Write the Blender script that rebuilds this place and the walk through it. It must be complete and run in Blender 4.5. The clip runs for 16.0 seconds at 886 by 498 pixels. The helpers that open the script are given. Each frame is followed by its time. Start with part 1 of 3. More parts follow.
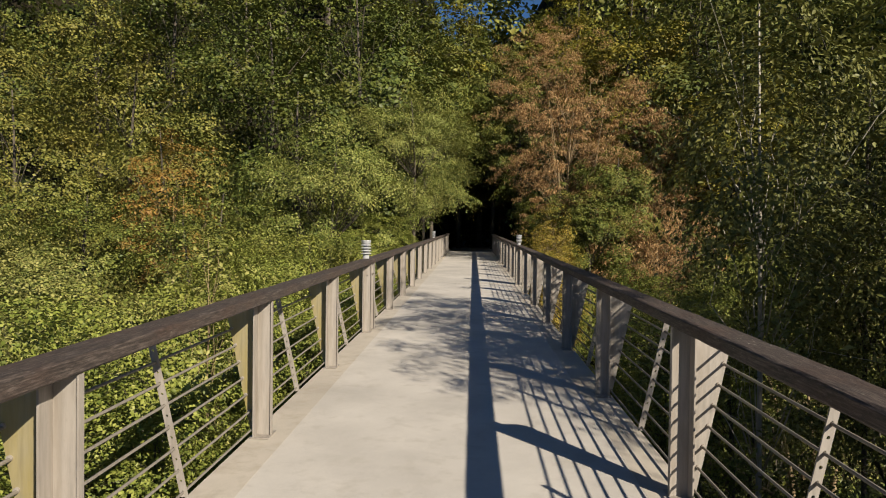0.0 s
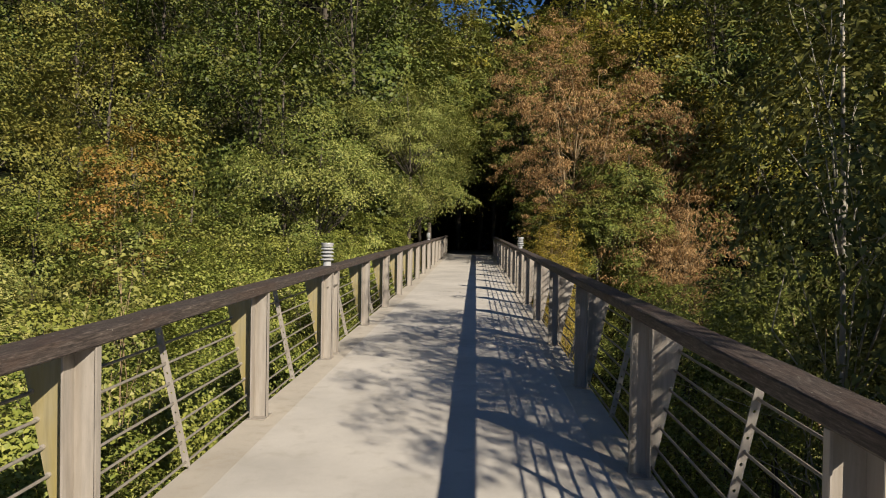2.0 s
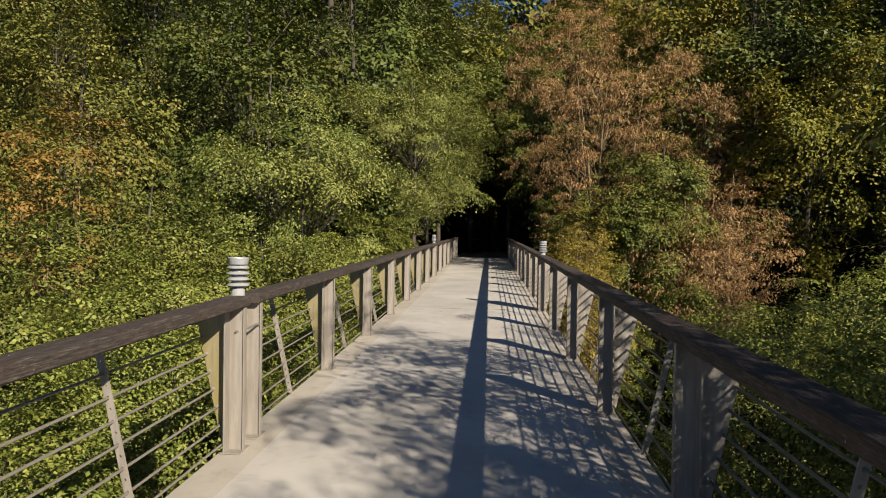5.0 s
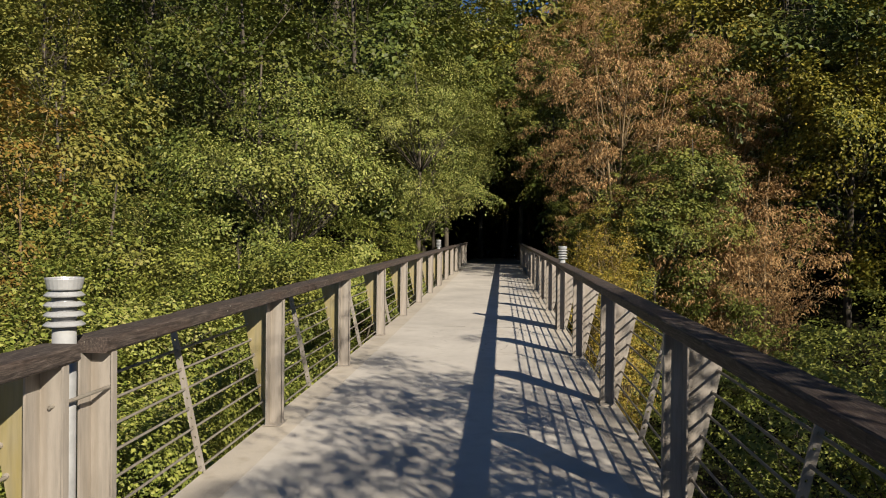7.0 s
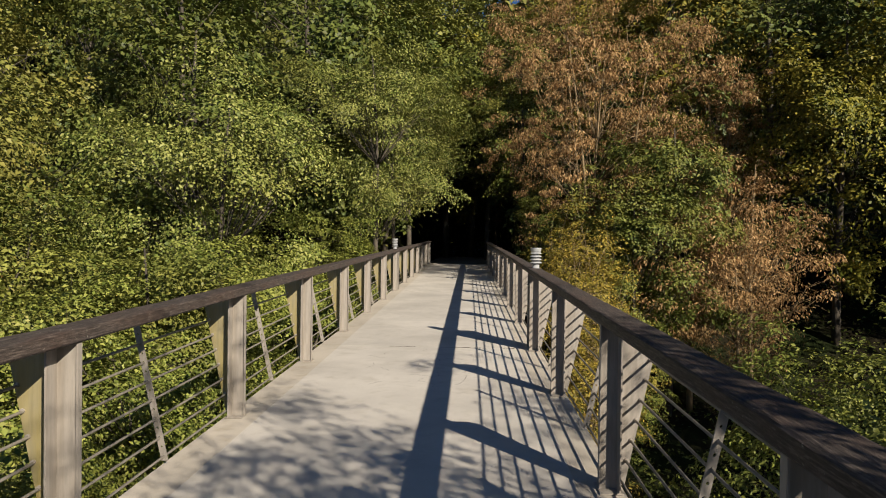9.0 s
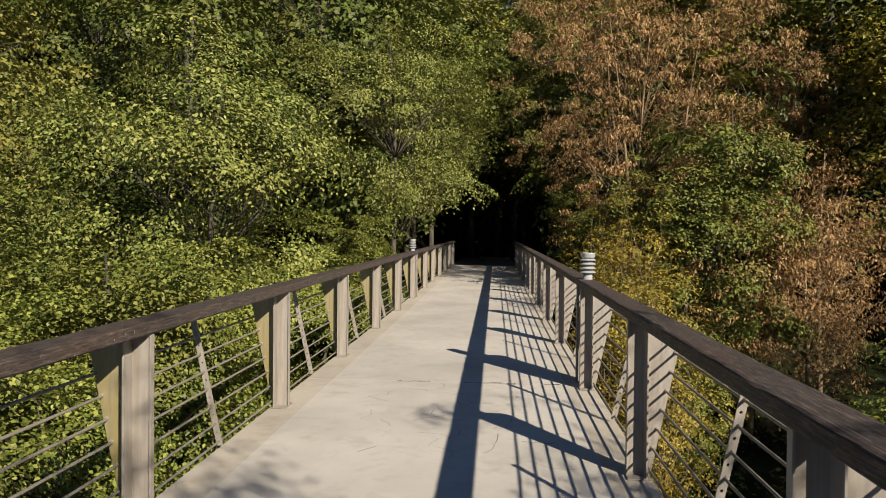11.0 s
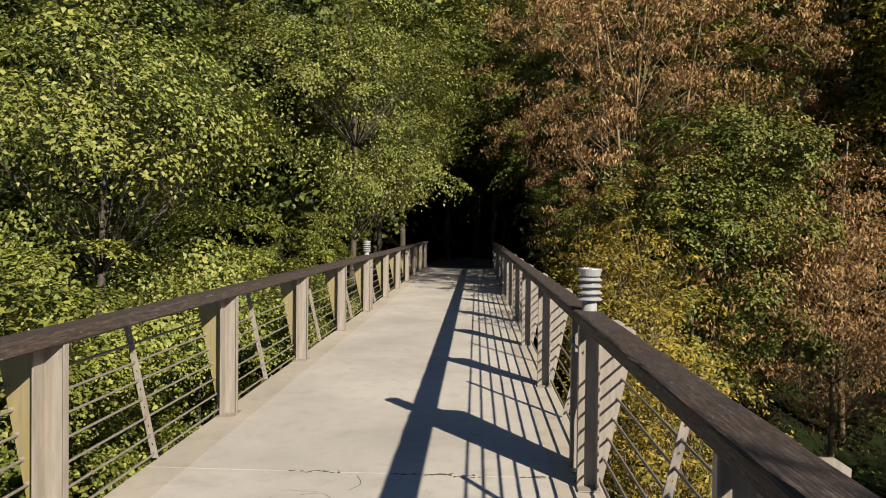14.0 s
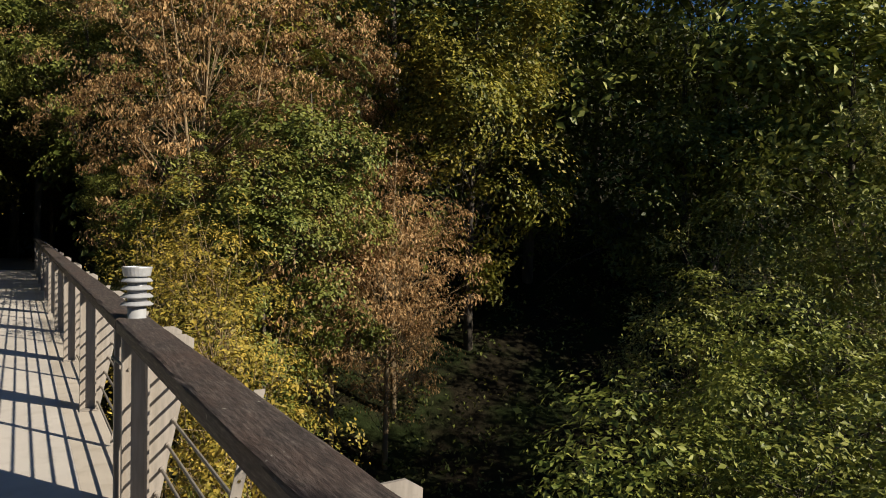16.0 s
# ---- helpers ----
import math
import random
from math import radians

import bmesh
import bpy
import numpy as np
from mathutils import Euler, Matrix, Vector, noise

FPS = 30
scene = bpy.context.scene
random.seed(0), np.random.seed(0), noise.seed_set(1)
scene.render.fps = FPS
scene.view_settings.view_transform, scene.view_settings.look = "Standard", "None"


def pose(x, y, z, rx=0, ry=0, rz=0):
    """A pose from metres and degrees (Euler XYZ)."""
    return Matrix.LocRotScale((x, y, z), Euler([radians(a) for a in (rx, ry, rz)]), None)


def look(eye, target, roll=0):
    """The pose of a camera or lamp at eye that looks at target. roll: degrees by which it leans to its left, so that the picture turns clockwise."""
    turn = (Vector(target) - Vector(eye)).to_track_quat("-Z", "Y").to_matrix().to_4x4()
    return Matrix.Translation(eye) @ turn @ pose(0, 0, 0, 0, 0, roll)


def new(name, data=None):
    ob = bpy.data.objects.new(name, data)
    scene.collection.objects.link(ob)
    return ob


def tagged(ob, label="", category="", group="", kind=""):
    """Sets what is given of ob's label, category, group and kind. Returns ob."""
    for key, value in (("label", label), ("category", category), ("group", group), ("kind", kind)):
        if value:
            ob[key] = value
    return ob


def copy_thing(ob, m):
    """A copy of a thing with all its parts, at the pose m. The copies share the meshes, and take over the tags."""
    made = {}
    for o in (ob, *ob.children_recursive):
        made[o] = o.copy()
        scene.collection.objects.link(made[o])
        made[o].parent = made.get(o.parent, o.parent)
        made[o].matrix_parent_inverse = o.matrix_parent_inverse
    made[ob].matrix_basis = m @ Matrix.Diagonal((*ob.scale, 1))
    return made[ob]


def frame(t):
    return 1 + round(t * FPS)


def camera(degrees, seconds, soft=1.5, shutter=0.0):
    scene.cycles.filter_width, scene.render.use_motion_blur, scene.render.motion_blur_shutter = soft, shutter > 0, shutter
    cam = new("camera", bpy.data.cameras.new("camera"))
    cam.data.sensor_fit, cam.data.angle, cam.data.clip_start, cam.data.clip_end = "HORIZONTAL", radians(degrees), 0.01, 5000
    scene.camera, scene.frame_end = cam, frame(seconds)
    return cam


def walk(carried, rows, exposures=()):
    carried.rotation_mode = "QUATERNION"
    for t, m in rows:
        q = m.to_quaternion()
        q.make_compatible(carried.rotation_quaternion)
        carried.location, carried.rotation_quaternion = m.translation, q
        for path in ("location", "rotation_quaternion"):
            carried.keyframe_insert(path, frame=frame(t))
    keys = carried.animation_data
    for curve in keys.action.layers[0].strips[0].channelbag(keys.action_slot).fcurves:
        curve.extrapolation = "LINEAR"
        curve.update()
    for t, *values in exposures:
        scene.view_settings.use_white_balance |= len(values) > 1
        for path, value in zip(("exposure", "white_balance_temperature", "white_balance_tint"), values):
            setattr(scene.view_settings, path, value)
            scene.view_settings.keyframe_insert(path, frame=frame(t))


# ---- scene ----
cam = camera(66.6, 16.0, soft=1.0)
PATH = [
    (0, (0.072, -0.506, 1.749), (-0.016, 1.492, 1.71), 0.7),
    (0.5, (0.155, 0.061, 1.75), (0.054, 2.058, 1.71), 0.7),
    (1, (0.177, 0.603, 1.738), (0.047, 2.598, 1.703), 0.8),
    (1.5, (0.202, 1.167, 1.738), (0.074, 3.163, 1.705), 1.0),
    (2, (0.26, 1.771, 1.752), (0.164, 3.768, 1.719), 1.0),
    (2.5, (0.257, 2.353, 1.774), (0.193, 4.352, 1.741), 0.7),
    (3, (0.271, 2.936, 1.791), (0.26, 4.936, 1.754), 0.7),
    (3.5, (0.245, 3.513, 1.787), (0.196, 5.512, 1.756), 0.8),
    (4, (0.275, 4.116, 1.759), (0.235, 6.115, 1.728), 0.7),
    (4.5, (0.257, 4.684, 1.781), (0.169, 6.682, 1.754), 1.1),
    (4.7, (0.274, 4.94, 1.837), (0.163, 6.937, 1.805), 1.0),
    (6.8, (0.376, 7.352, 1.83), (0.196, 9.343, 1.801), 0.6),
    (7, (0.356, 7.572, 1.839), (0.184, 9.564, 1.822), 0.6),
    (7.5, (0.436, 8.145, 1.845), (0.32, 10.141, 1.823), 0.6),
    (8, (0.458, 8.765, 1.852), (0.312, 10.759, 1.828), 0.8),
    (8.5, (0.503, 9.363, 1.859), (0.393, 11.36, 1.84), 0.7),
    (9, (0.483, 9.961, 1.883), (0.405, 11.959, 1.861), 0.7),
    (9.5, (0.46, 10.491, 1.906), (0.304, 12.485, 1.889), 0.9),
    (9.7, (0.421, 10.761, 1.879), (0.289, 12.757, 1.865), 1.0),
    (11.8, (0.424, 13.139, 1.959), (0.261, 15.132, 1.922), 0.3),
    (12, (0.458, 13.354, 1.96), (0.301, 15.348, 1.921), 0.3),
    (12.5, (0.503, 13.873, 1.967), (0.298, 15.862, 1.928), 0.5),
    (13, (0.594, 14.343, 1.988), (0.422, 16.336, 1.955), 0.3),
    (13.5, (0.652, 14.803, 1.984), (0.553, 16.801, 1.949), 0.5),
    (14, (0.664, 15.172, 1.998), (0.565, 17.169, 1.97), 0.6),
    (14.5, (0.745, 15.419, 1.998), (0.827, 17.417, 1.975), 0.5),
    (15, (0.811, 15.546, 1.986), (1.135, 17.52, 1.968), 0.5),
    (15.5, (0.862, 15.58, 1.972), (1.524, 17.467, 1.962), 0.7),
    (16, (0.882, 15.701, 1.974), (1.947, 17.394, 1.952), 0.7),
]
walk(cam, [(t, look(eye, target, roll)) for t, eye, target, roll in PATH], [(0, 0.1, 5800, 8), (16, 0.1, 5800, 8)])

# ---- world, sun, exposure ----
KX, KY = 1.13, 1.42          # shadow offset per metre of height: to -x and +y
SUN_ELEV = math.atan(1 / math.hypot(KX, KY))
SUN_AZ = math.atan2(KX, -KY)  # from north (+y) towards east (+x)
world = bpy.data.worlds.new("world")
scene.world = world
world.use_nodes = True
wn = world.node_tree.nodes
sky = wn.new("ShaderNodeTexSky")
sky.sky_type = "NISHITA"
sky.sun_disc = False
sky.sun_elevation = SUN_ELEV
sky.sun_rotation = SUN_AZ
sky.ozone_density = 7.0
sky.dust_density = 0.4
world.node_tree.links.new(sky.outputs[0], wn["Background"].inputs[0])
wn["Background"].inputs[1].default_value = 0.052
sun = new("sun", bpy.data.lights.new("sun", "SUN"))
sun.data.energy = 7.6
sun.data.angle = radians(0.53)
sun.data.color = (1.0, 0.84, 0.63)
sun.matrix_world = look((KX * 30, -KY * 30, 30), (0, 0, 0))

SL = 0.0155                   # rise of the deck per metre


def dz(y):
    return SL * y


# ---- materials ----
def mat(name):
    m = bpy.data.materials.new(name)
    m.use_nodes = True
    nt = m.node_tree
    return m, nt, nt.nodes["Principled BSDF"]


def nd(nt, kind, **kw):
    n = nt.nodes.new(kind)
    for k, v in kw.items():
        if k in n.inputs:
            n.inputs[k].default_value = v
    return n


def ramp(nt, fac, stops):
    r = nt.nodes.new("ShaderNodeValToRGB")
    e = r.color_ramp.elements
    while len(e) < len(stops):
        e.new(0.5)
    for k, (p, c) in enumerate(stops):
        e[k].position = p
        e[k].color = (*c, 1)
    nt.links.new(fac, r.inputs[0])
    return r.outputs[0]


def tex_noise(nt, scale, detail=4, rough=0.55, stretch=(1, 1, 1), coord="Object"):
    tc = nt.nodes.new("ShaderNodeTexCoord")
    mp = nt.nodes.new("ShaderNodeMapping")
    mp.inputs["Scale"].default_value = stretch
    nt.links.new(tc.outputs[coord], mp.inputs[0])
    n = nd(nt, "ShaderNodeTexNoise", Scale=scale, Detail=detail, Roughness=rough)
    nt.links.new(mp.outputs[0], n.inputs["Vector"])
    return n.outputs[0]


def mixc(nt, fac, a, b, mode="MIX"):
    m = nt.nodes.new("ShaderNodeMix")
    m.data_type = "RGBA"
    m.blend_type = mode
    if isinstance(fac, (int, float)):
        m.inputs[0].default_value = fac
    else:
        nt.links.new(fac, m.inputs[0])
    for sock, v in ((m.inputs[6], a), (m.inputs[7], b)):
        if isinstance(v, tuple):
            sock.default_value = (*v, 1)
        else:
            nt.links.new(v, sock)
    return m.outputs[2]


def bump(nt, bsdf, height, strength, dist=0.01):
    b = nd(nt, "ShaderNodeBump", Strength=strength, Distance=dist)
    nt.links.new(height, b.inputs["Height"])
    nt.links.new(b.outputs[0], bsdf.inputs["Normal"])


def concrete(name, tone, stain):
    m, nt, b = mat(name)
    big = tex_noise(nt, 0.7, 5, 0.6)
    mid = tex_noise(nt, 5, 6, 0.65)
    fine = tex_noise(nt, 160, 3, 0.7)
    lo = tuple(c * 0.76 for c in tone)
    c = ramp(nt, big, [(0.32, lo), (0.62, tone)])
    c = mixc(nt, ramp(nt, mid, [(0.52, (0, 0, 0)), (0.72, (0.6, 0.6, 0.6))]), c, stain)
    spots = tex_noise(nt, 23, 4, 0.75)
    c = mixc(nt, ramp(nt, spots, [(0.66, (0, 0, 0)), (0.76, (0.55, 0.55, 0.55))]), c, tuple(v * 0.55 for v in stain))
    c = mixc(nt, 0.18, c, ramp(nt, fine, [(0.3, (0.25, 0.24, 0.22)), (0.7, (0.8, 0.77, 0.72))]), "OVERLAY")
    nt.links.new(c, b.inputs["Base Color"])
    b.inputs["Roughness"].default_value = 0.85
    b.inputs["Specular IOR Level"].default_value = 0.3
    bump(nt, b, fine, 0.25, 0.004)
    return m


CONCRETE = concrete("deck_concrete", (0.55, 0.51, 0.455), (0.38, 0.345, 0.29))
EDGE = concrete("edge_concrete", (0.505, 0.452, 0.378), (0.33, 0.28, 0.21))


def timber():
    m, nt, b = mat("weathered_timber")
    grain = tex_noise(nt, 9, 8, 0.7, (14, 0.7, 14))
    big = tex_noise(nt, 1.6, 4, 0.6, (3, 1, 3))
    fine = tex_noise(nt, 70, 5, 0.75, (1, 0.22, 1))
    spots = tex_noise(nt, 48, 2, 0.5)
    patch = tex_noise(nt, 2.2, 3, 0.6)
    c = ramp(nt, grain, [(0.3, (0.011, 0.008, 0.0065)), (0.5, (0.055, 0.041, 0.034)), (0.78, (0.2, 0.16, 0.13))])
    c = mixc(nt, ramp(nt, big, [(0.45, (0, 0, 0)), (0.7, (0.6, 0.6, 0.6))]), c, (0.07, 0.038, 0.025))
    c = mixc(nt, ramp(nt, fine, [(0.5, (0, 0, 0)), (0.62, (0.6, 0.6, 0.6))]), c, (0.016, 0.012, 0.01))
    c = mixc(nt, ramp(nt, fine, [(0.3, (0.55, 0.55, 0.55)), (0.42, (0, 0, 0))]), c, (0.2, 0.17, 0.145))
    lichen = mixc(nt, 1.0, ramp(nt, spots, [(0.7, (0, 0, 0)), (0.73, (1, 1, 1))]), ramp(nt, patch, [(0.5, (0, 0, 0)), (0.6, (0.8, 0.8, 0.8))]), "MULTIPLY")
    c = mixc(nt, lichen, c, (0.42, 0.4, 0.33))
    nt.links.new(c, b.inputs["Base Color"])
    b.inputs["Roughness"].default_value = 0.75
    bump(nt, b, fine, 0.7, 0.006)
    return m


TIMBER = timber()


def steel(name, tone, stain, amount):
    m, nt, b = mat(name)
    streak = tex_noise(nt, 5, 6, 0.65, (6, 6, 0.7))
    fine = tex_noise(nt, 60, 4, 0.7)
    c = ramp(nt, streak, [(0.3, tuple(v * 0.72 for v in tone)), (0.6, tone)])
    c = mixc(nt, ramp(nt, tex_noise(nt, 2.6, 5, 0.6, (1, 1, 0.6), "Generated"), [(0.5 - amount, (0, 0, 0)), (0.72, (0.75, 0.75, 0.75))]), c, stain)
    c = mixc(nt, ramp(nt, fine, [(0.6, (0, 0, 0)), (0.8, (0.5, 0.5, 0.5))]), c, (0.2, 0.17, 0.13))
    nt.links.new(c, b.inputs["Base Color"])
    b.inputs["Roughness"].default_value = 0.55
    bump(nt, b, fine, 0.12, 0.003)
    return m


STEEL = steel("painted_steel", (0.315, 0.28, 0.24), (0.21, 0.175, 0.135), 0.03)
STEEL_ALGAE = steel("painted_steel_algae", (0.29, 0.25, 0.15), (0.26, 0.2, 0.04), 0.16)
BAR = steel("bar_steel", (0.23, 0.205, 0.17), (0.14, 0.115, 0.08), 0.02)


def plain(name, col, rough=0.5, metal=0.0, var=0.25):
    m, nt, b = mat(name)
    n = tex_noise(nt, 14, 5, 0.6)
    c = ramp(nt, n, [(0.3, tuple(v * (1 - var) for v in col)), (0.65, col)])
    nt.links.new(c, b.inputs["Base Color"])
    b.inputs["Roughness"].default_value = rough
    b.inputs["Metallic"].default_value = metal
    bump(nt, b, tex_noise(nt, 90, 3), 0.1, 0.002)
    return m


LAMP_ALU = plain("lamp_aluminium", (0.46, 0.46, 0.46), 0.42, 0.25)
LAMP_GLASS = plain("lamp_inner_tube", (0.25, 0.25, 0.26), 0.3)
RUBBER = plain("joint_sealant", (0.06, 0.055, 0.05), 0.9)
GIRDER = plain("girder_steel", (0.18, 0.17, 0.14), 0.6)
PATHM = plain("dark_gravel", (0.11, 0.1, 0.085), 0.95)


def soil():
    m, nt, b = mat("leaf_litter_shade_dark")
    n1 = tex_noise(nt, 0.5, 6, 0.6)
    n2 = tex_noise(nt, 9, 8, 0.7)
    # litter tones lowered further to carry the shade under the trees
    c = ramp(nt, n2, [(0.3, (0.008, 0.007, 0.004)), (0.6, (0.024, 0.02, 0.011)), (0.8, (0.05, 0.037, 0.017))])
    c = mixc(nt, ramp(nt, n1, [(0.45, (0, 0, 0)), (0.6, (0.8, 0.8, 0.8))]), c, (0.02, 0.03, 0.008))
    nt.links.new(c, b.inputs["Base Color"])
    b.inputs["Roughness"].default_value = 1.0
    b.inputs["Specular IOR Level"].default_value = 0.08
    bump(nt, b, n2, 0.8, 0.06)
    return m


SOIL = soil()


def bark(name, lo, hi):
    m, nt, b = mat(name)
    n = tex_noise(nt, 6, 6, 0.7, (1, 1, 0.3))
    nt.links.new(ramp(nt, n, [(0.35, lo), (0.65, hi)]), b.inputs["Base Color"])
    b.inputs["Roughness"].default_value = 0.9
    bump(nt, b, n, 0.6, 0.02)
    return m


BARK = bark("dark_bark", (0.035, 0.028, 0.02), (0.11, 0.09, 0.065))
BARK_PALE = bark("pale_bark", (0.24, 0.21, 0.16), (0.46, 0.42, 0.34))
BARK_TAN = bark("tan_twigs", (0.15, 0.105, 0.055), (0.32, 0.235, 0.125))


def leaf_mat(name, cols, patch, patch_amount=0.5, patch_scale=0.45, transl=0.14, rough=0.5):
    """Leaf blades: colour differs from blade to blade, and in patches through the crown."""
    m, nt, b = mat(name)
    geo = nt.nodes.new("ShaderNodeNewGeometry")
    k = len(cols)
    c = ramp(nt, geo.outputs["Random Per Island"], [((j + 0.5) / k, col) for j, col in enumerate(cols)])
    n = tex_noise(nt, patch_scale, 3, 0.6)
    c = mixc(nt, ramp(nt, n, [(0.46, (0, 0, 0)), (0.66, (patch_amount,) * 3)]), c, patch)
    nt.links.new(c, b.inputs["Base Color"])
    b.inputs["Roughness"].default_value = rough
    b.inputs["Specular IOR Level"].default_value = 0.25
    tr = nt.nodes.new("ShaderNodeBsdfTranslucent")
    nt.links.new(c, tr.inputs[0])
    mx = nt.nodes.new("ShaderNodeMixShader")
    mx.inputs[0].default_value = transl
    nt.links.new(b.outputs[0], mx.inputs[1])
    nt.links.new(tr.outputs[0], mx.inputs[2])
    nt.links.new(mx.outputs[0], nt.nodes["Material Output"].inputs[0])
    return m


LEAF_MID = leaf_mat("leaf_mid_green", [(0.076, 0.099, 0.0183), (0.137, 0.162, 0.0293), (0.226, 0.235, 0.0482)], (0.237, 0.192, 0.0394))
LEAF_LIGHT = leaf_mat("leaf_light_green", [(0.123, 0.142, 0.0322), (0.219, 0.227, 0.0541), (0.338, 0.317, 0.0950)], (0.294, 0.241, 0.0615), 0.4)
LEAF_PALE = leaf_mat("leaf_pale_green", [(0.108, 0.136, 0.0246), (0.194, 0.218, 0.0422), (0.311, 0.315, 0.0866)], (0.252, 0.216, 0.0469), 0.35)
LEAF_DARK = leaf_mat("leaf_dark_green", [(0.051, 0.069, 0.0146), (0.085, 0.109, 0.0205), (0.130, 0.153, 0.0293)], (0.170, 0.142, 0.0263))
LEAF_OLIVE = leaf_mat("leaf_olive", [(0.108, 0.118, 0.0241), (0.172, 0.177, 0.0338), (0.241, 0.227, 0.0482)], (0.263, 0.184, 0.0401), 0.4)
LEAF_GOLD = leaf_mat("leaf_golden_olive", [(0.09, 0.1, 0.012), (0.17, 0.165, 0.018), (0.27, 0.235, 0.028)], (0.25, 0.17, 0.025), 0.5)
LEAF_BROWN = leaf_mat("leaf_withered_brown", [(0.21, 0.115, 0.042), (0.34, 0.2, 0.078), (0.48, 0.315, 0.14)], (0.28, 0.19, 0.078), 0.4, transl=0.2, rough=0.7)
LEAF_RUST = leaf_mat("leaf_rusty", [(0.17, 0.09, 0.02), (0.25, 0.14, 0.03), (0.32, 0.2, 0.045)], (0.14, 0.12, 0.02), 0.7)
LEAF_FRESH = leaf_mat("leaf_fresh_green", [(0.107, 0.134, 0.0218), (0.192, 0.221, 0.0365), (0.299, 0.311, 0.0657)], (0.270, 0.241, 0.0439), 0.4)
LEAF_WILLOW = leaf_mat("leaf_willow_olive", [(0.080, 0.088, 0.0190), (0.130, 0.137, 0.0293), (0.192, 0.192, 0.0513)], (0.202, 0.169, 0.0365), 0.5)
LEAF_YELLOW = leaf_mat("leaf_yellowing", [(0.165, 0.14, 0.02), (0.265, 0.2, 0.028), (0.39, 0.28, 0.042)], (0.15, 0.15, 0.025), 0.5)


# ---- mesh helpers ----
def obj(name, verts, faces, material, parent=None, label="", smooth=False):
    me = bpy.data.meshes.new(name)
    me.from_pydata(verts, [], faces)
    me.materials.append(material)
    if smooth:
        me.shade_smooth()
    ob = new(name, me)
    if parent is not None:
        ob.parent = parent
    return tagged(ob, label)


def part(name, bm, material, parent, label="", smooth=False):
    me = bpy.data.meshes.new(name)
    bm.normal_update()
    bm.to_mesh(me)
    bm.free()
    me.materials.append(material)
    if smooth:
        me.shade_smooth()
    ob = new(name, me)
    ob.parent = parent
    return tagged(ob, label)


def share(name, me, parent, m):
    ob = new(name, me)
    ob.parent = parent
    ob.matrix_basis = m
    return ob


def add_box(bm, x0, x1, y0, y1, z0, z1, bevel=0.0):
    vs = [bm.verts.new((x, y, z)) for z in (z0, z1) for y in (y0, y1) for x in (x0, x1)]
    fs = [bm.faces.new([vs[k] for k in f]) for f in ((0, 2, 3, 1), (4, 5, 7, 6), (0, 1, 5, 4), (2, 6, 7, 3), (0, 4, 6, 2), (1, 3, 7, 5))]
    bmesh.ops.recalc_face_normals(bm, faces=fs)
    if bevel:
        es = list({e for f in fs for e in f.edges})
        bmesh.ops.bevel(bm, geom=es, offset=bevel, segments=2, affect="EDGES")
    return bm


def tube(verts, faces, pts, radii, sides=6):
    """A tapered tube along pts, added to verts and faces."""
    base = len(verts)
    n = len(pts)
    for k, p in enumerate(pts):
        d = (pts[min(k + 1, n - 1)] - pts[max(k - 1, 0)]).normalized()
        a = d.cross(Vector((0.31, 0.17, 0.93)) if abs(d.z) < 0.9 else Vector((1, 0.1, 0))).normalized()
        b = d.cross(a)
        for j in range(sides):
            w = 2 * math.pi * j / sides
            verts.append(tuple(p + float(radii[k]) * (math.cos(w) * a + math.sin(w) * b)))
    for k in range(n - 1):
        for j in range(sides):
            q, r = base + k * sides, (j + 1) % sides
            faces.append((q + j, q + r, q + sides + r, q + sides + j))
    faces.append(tuple(base + j for j in range(sides))[::-1])
    faces.append(tuple(base + (n - 1) * sides + j for j in range(sides)))


# ---- ground: one sheet with the valley under the bridge ----
END = 45.8


def smooth01(v):
    v = min(1.0, max(0.0, v))
    return v * v * (3 - 2 * v)


def ground_z(x, y):
    valley = -4.2 + 4.75 * smooth01((y - 27) / 14) + 4.0 * smooth01((-5 - y) / 8)
    hill = 0.22 * max(0.0, y - 40) * smooth01((abs(x) - 2) / 8) if y < 120 else 0.22 * 80 * smooth01((abs(x) - 2) / 8)
    side = 0.16 * max(0.0, min(40.0, abs(x) - 9)) * smooth01((y + 2) / 20)
    rough = 0.35 * noise.noise((x * 0.22, y * 0.22, 0.3)) * smooth01((abs(x) - 2) / 3)
    rise = (0.75 if x < 0 else 0.5) * min(55.0, max(0.0, y - 56)) * smooth01((abs(x) - 3) / 8) + 0.55 * min(40.0, max(0.0, -x - 36)) * smooth01((y - 5) / 20)
    return valley + hill + side + rough + rise


def steps():
    near = [k * 1.5 for k in range(-24, 25)]
    far = [40, 48, 60, 80, 120, 200, 400, 900, 2500]
    return [-v for v in far[::-1]] + near + far


gx = steps()
gy = [v + 24 for v in steps()]
gv = [(x, y, ground_z(x, y)) for y in gy for x in gx]
gf = [(j * len(gx) + i, j * len(gx) + i + 1, (j + 1) * len(gx) + i + 1, (j + 1) * len(gx) + i) for j in range(len(gy) - 1) for i in range(len(gx) - 1)]
tagged(obj("ground", gv, gf, SOIL, smooth=True), "leaf-littered valley floor under the footbridge, tree shade put into its dark colour", "ground", kind="structure")

bm = bmesh.new()
add_box(bm, -1.75, 1.6, END, 62, dz(END) - 0.6, dz(END) + 0.015)
p_ = part("path", bm, PATHM, None)
tagged(p_, "dark gravel path running on under the trees", "path", kind="structure")

# ---- deck ----
XL, XR = -1.57, 1.37          # inner faces of the posts
Y0 = -6.0


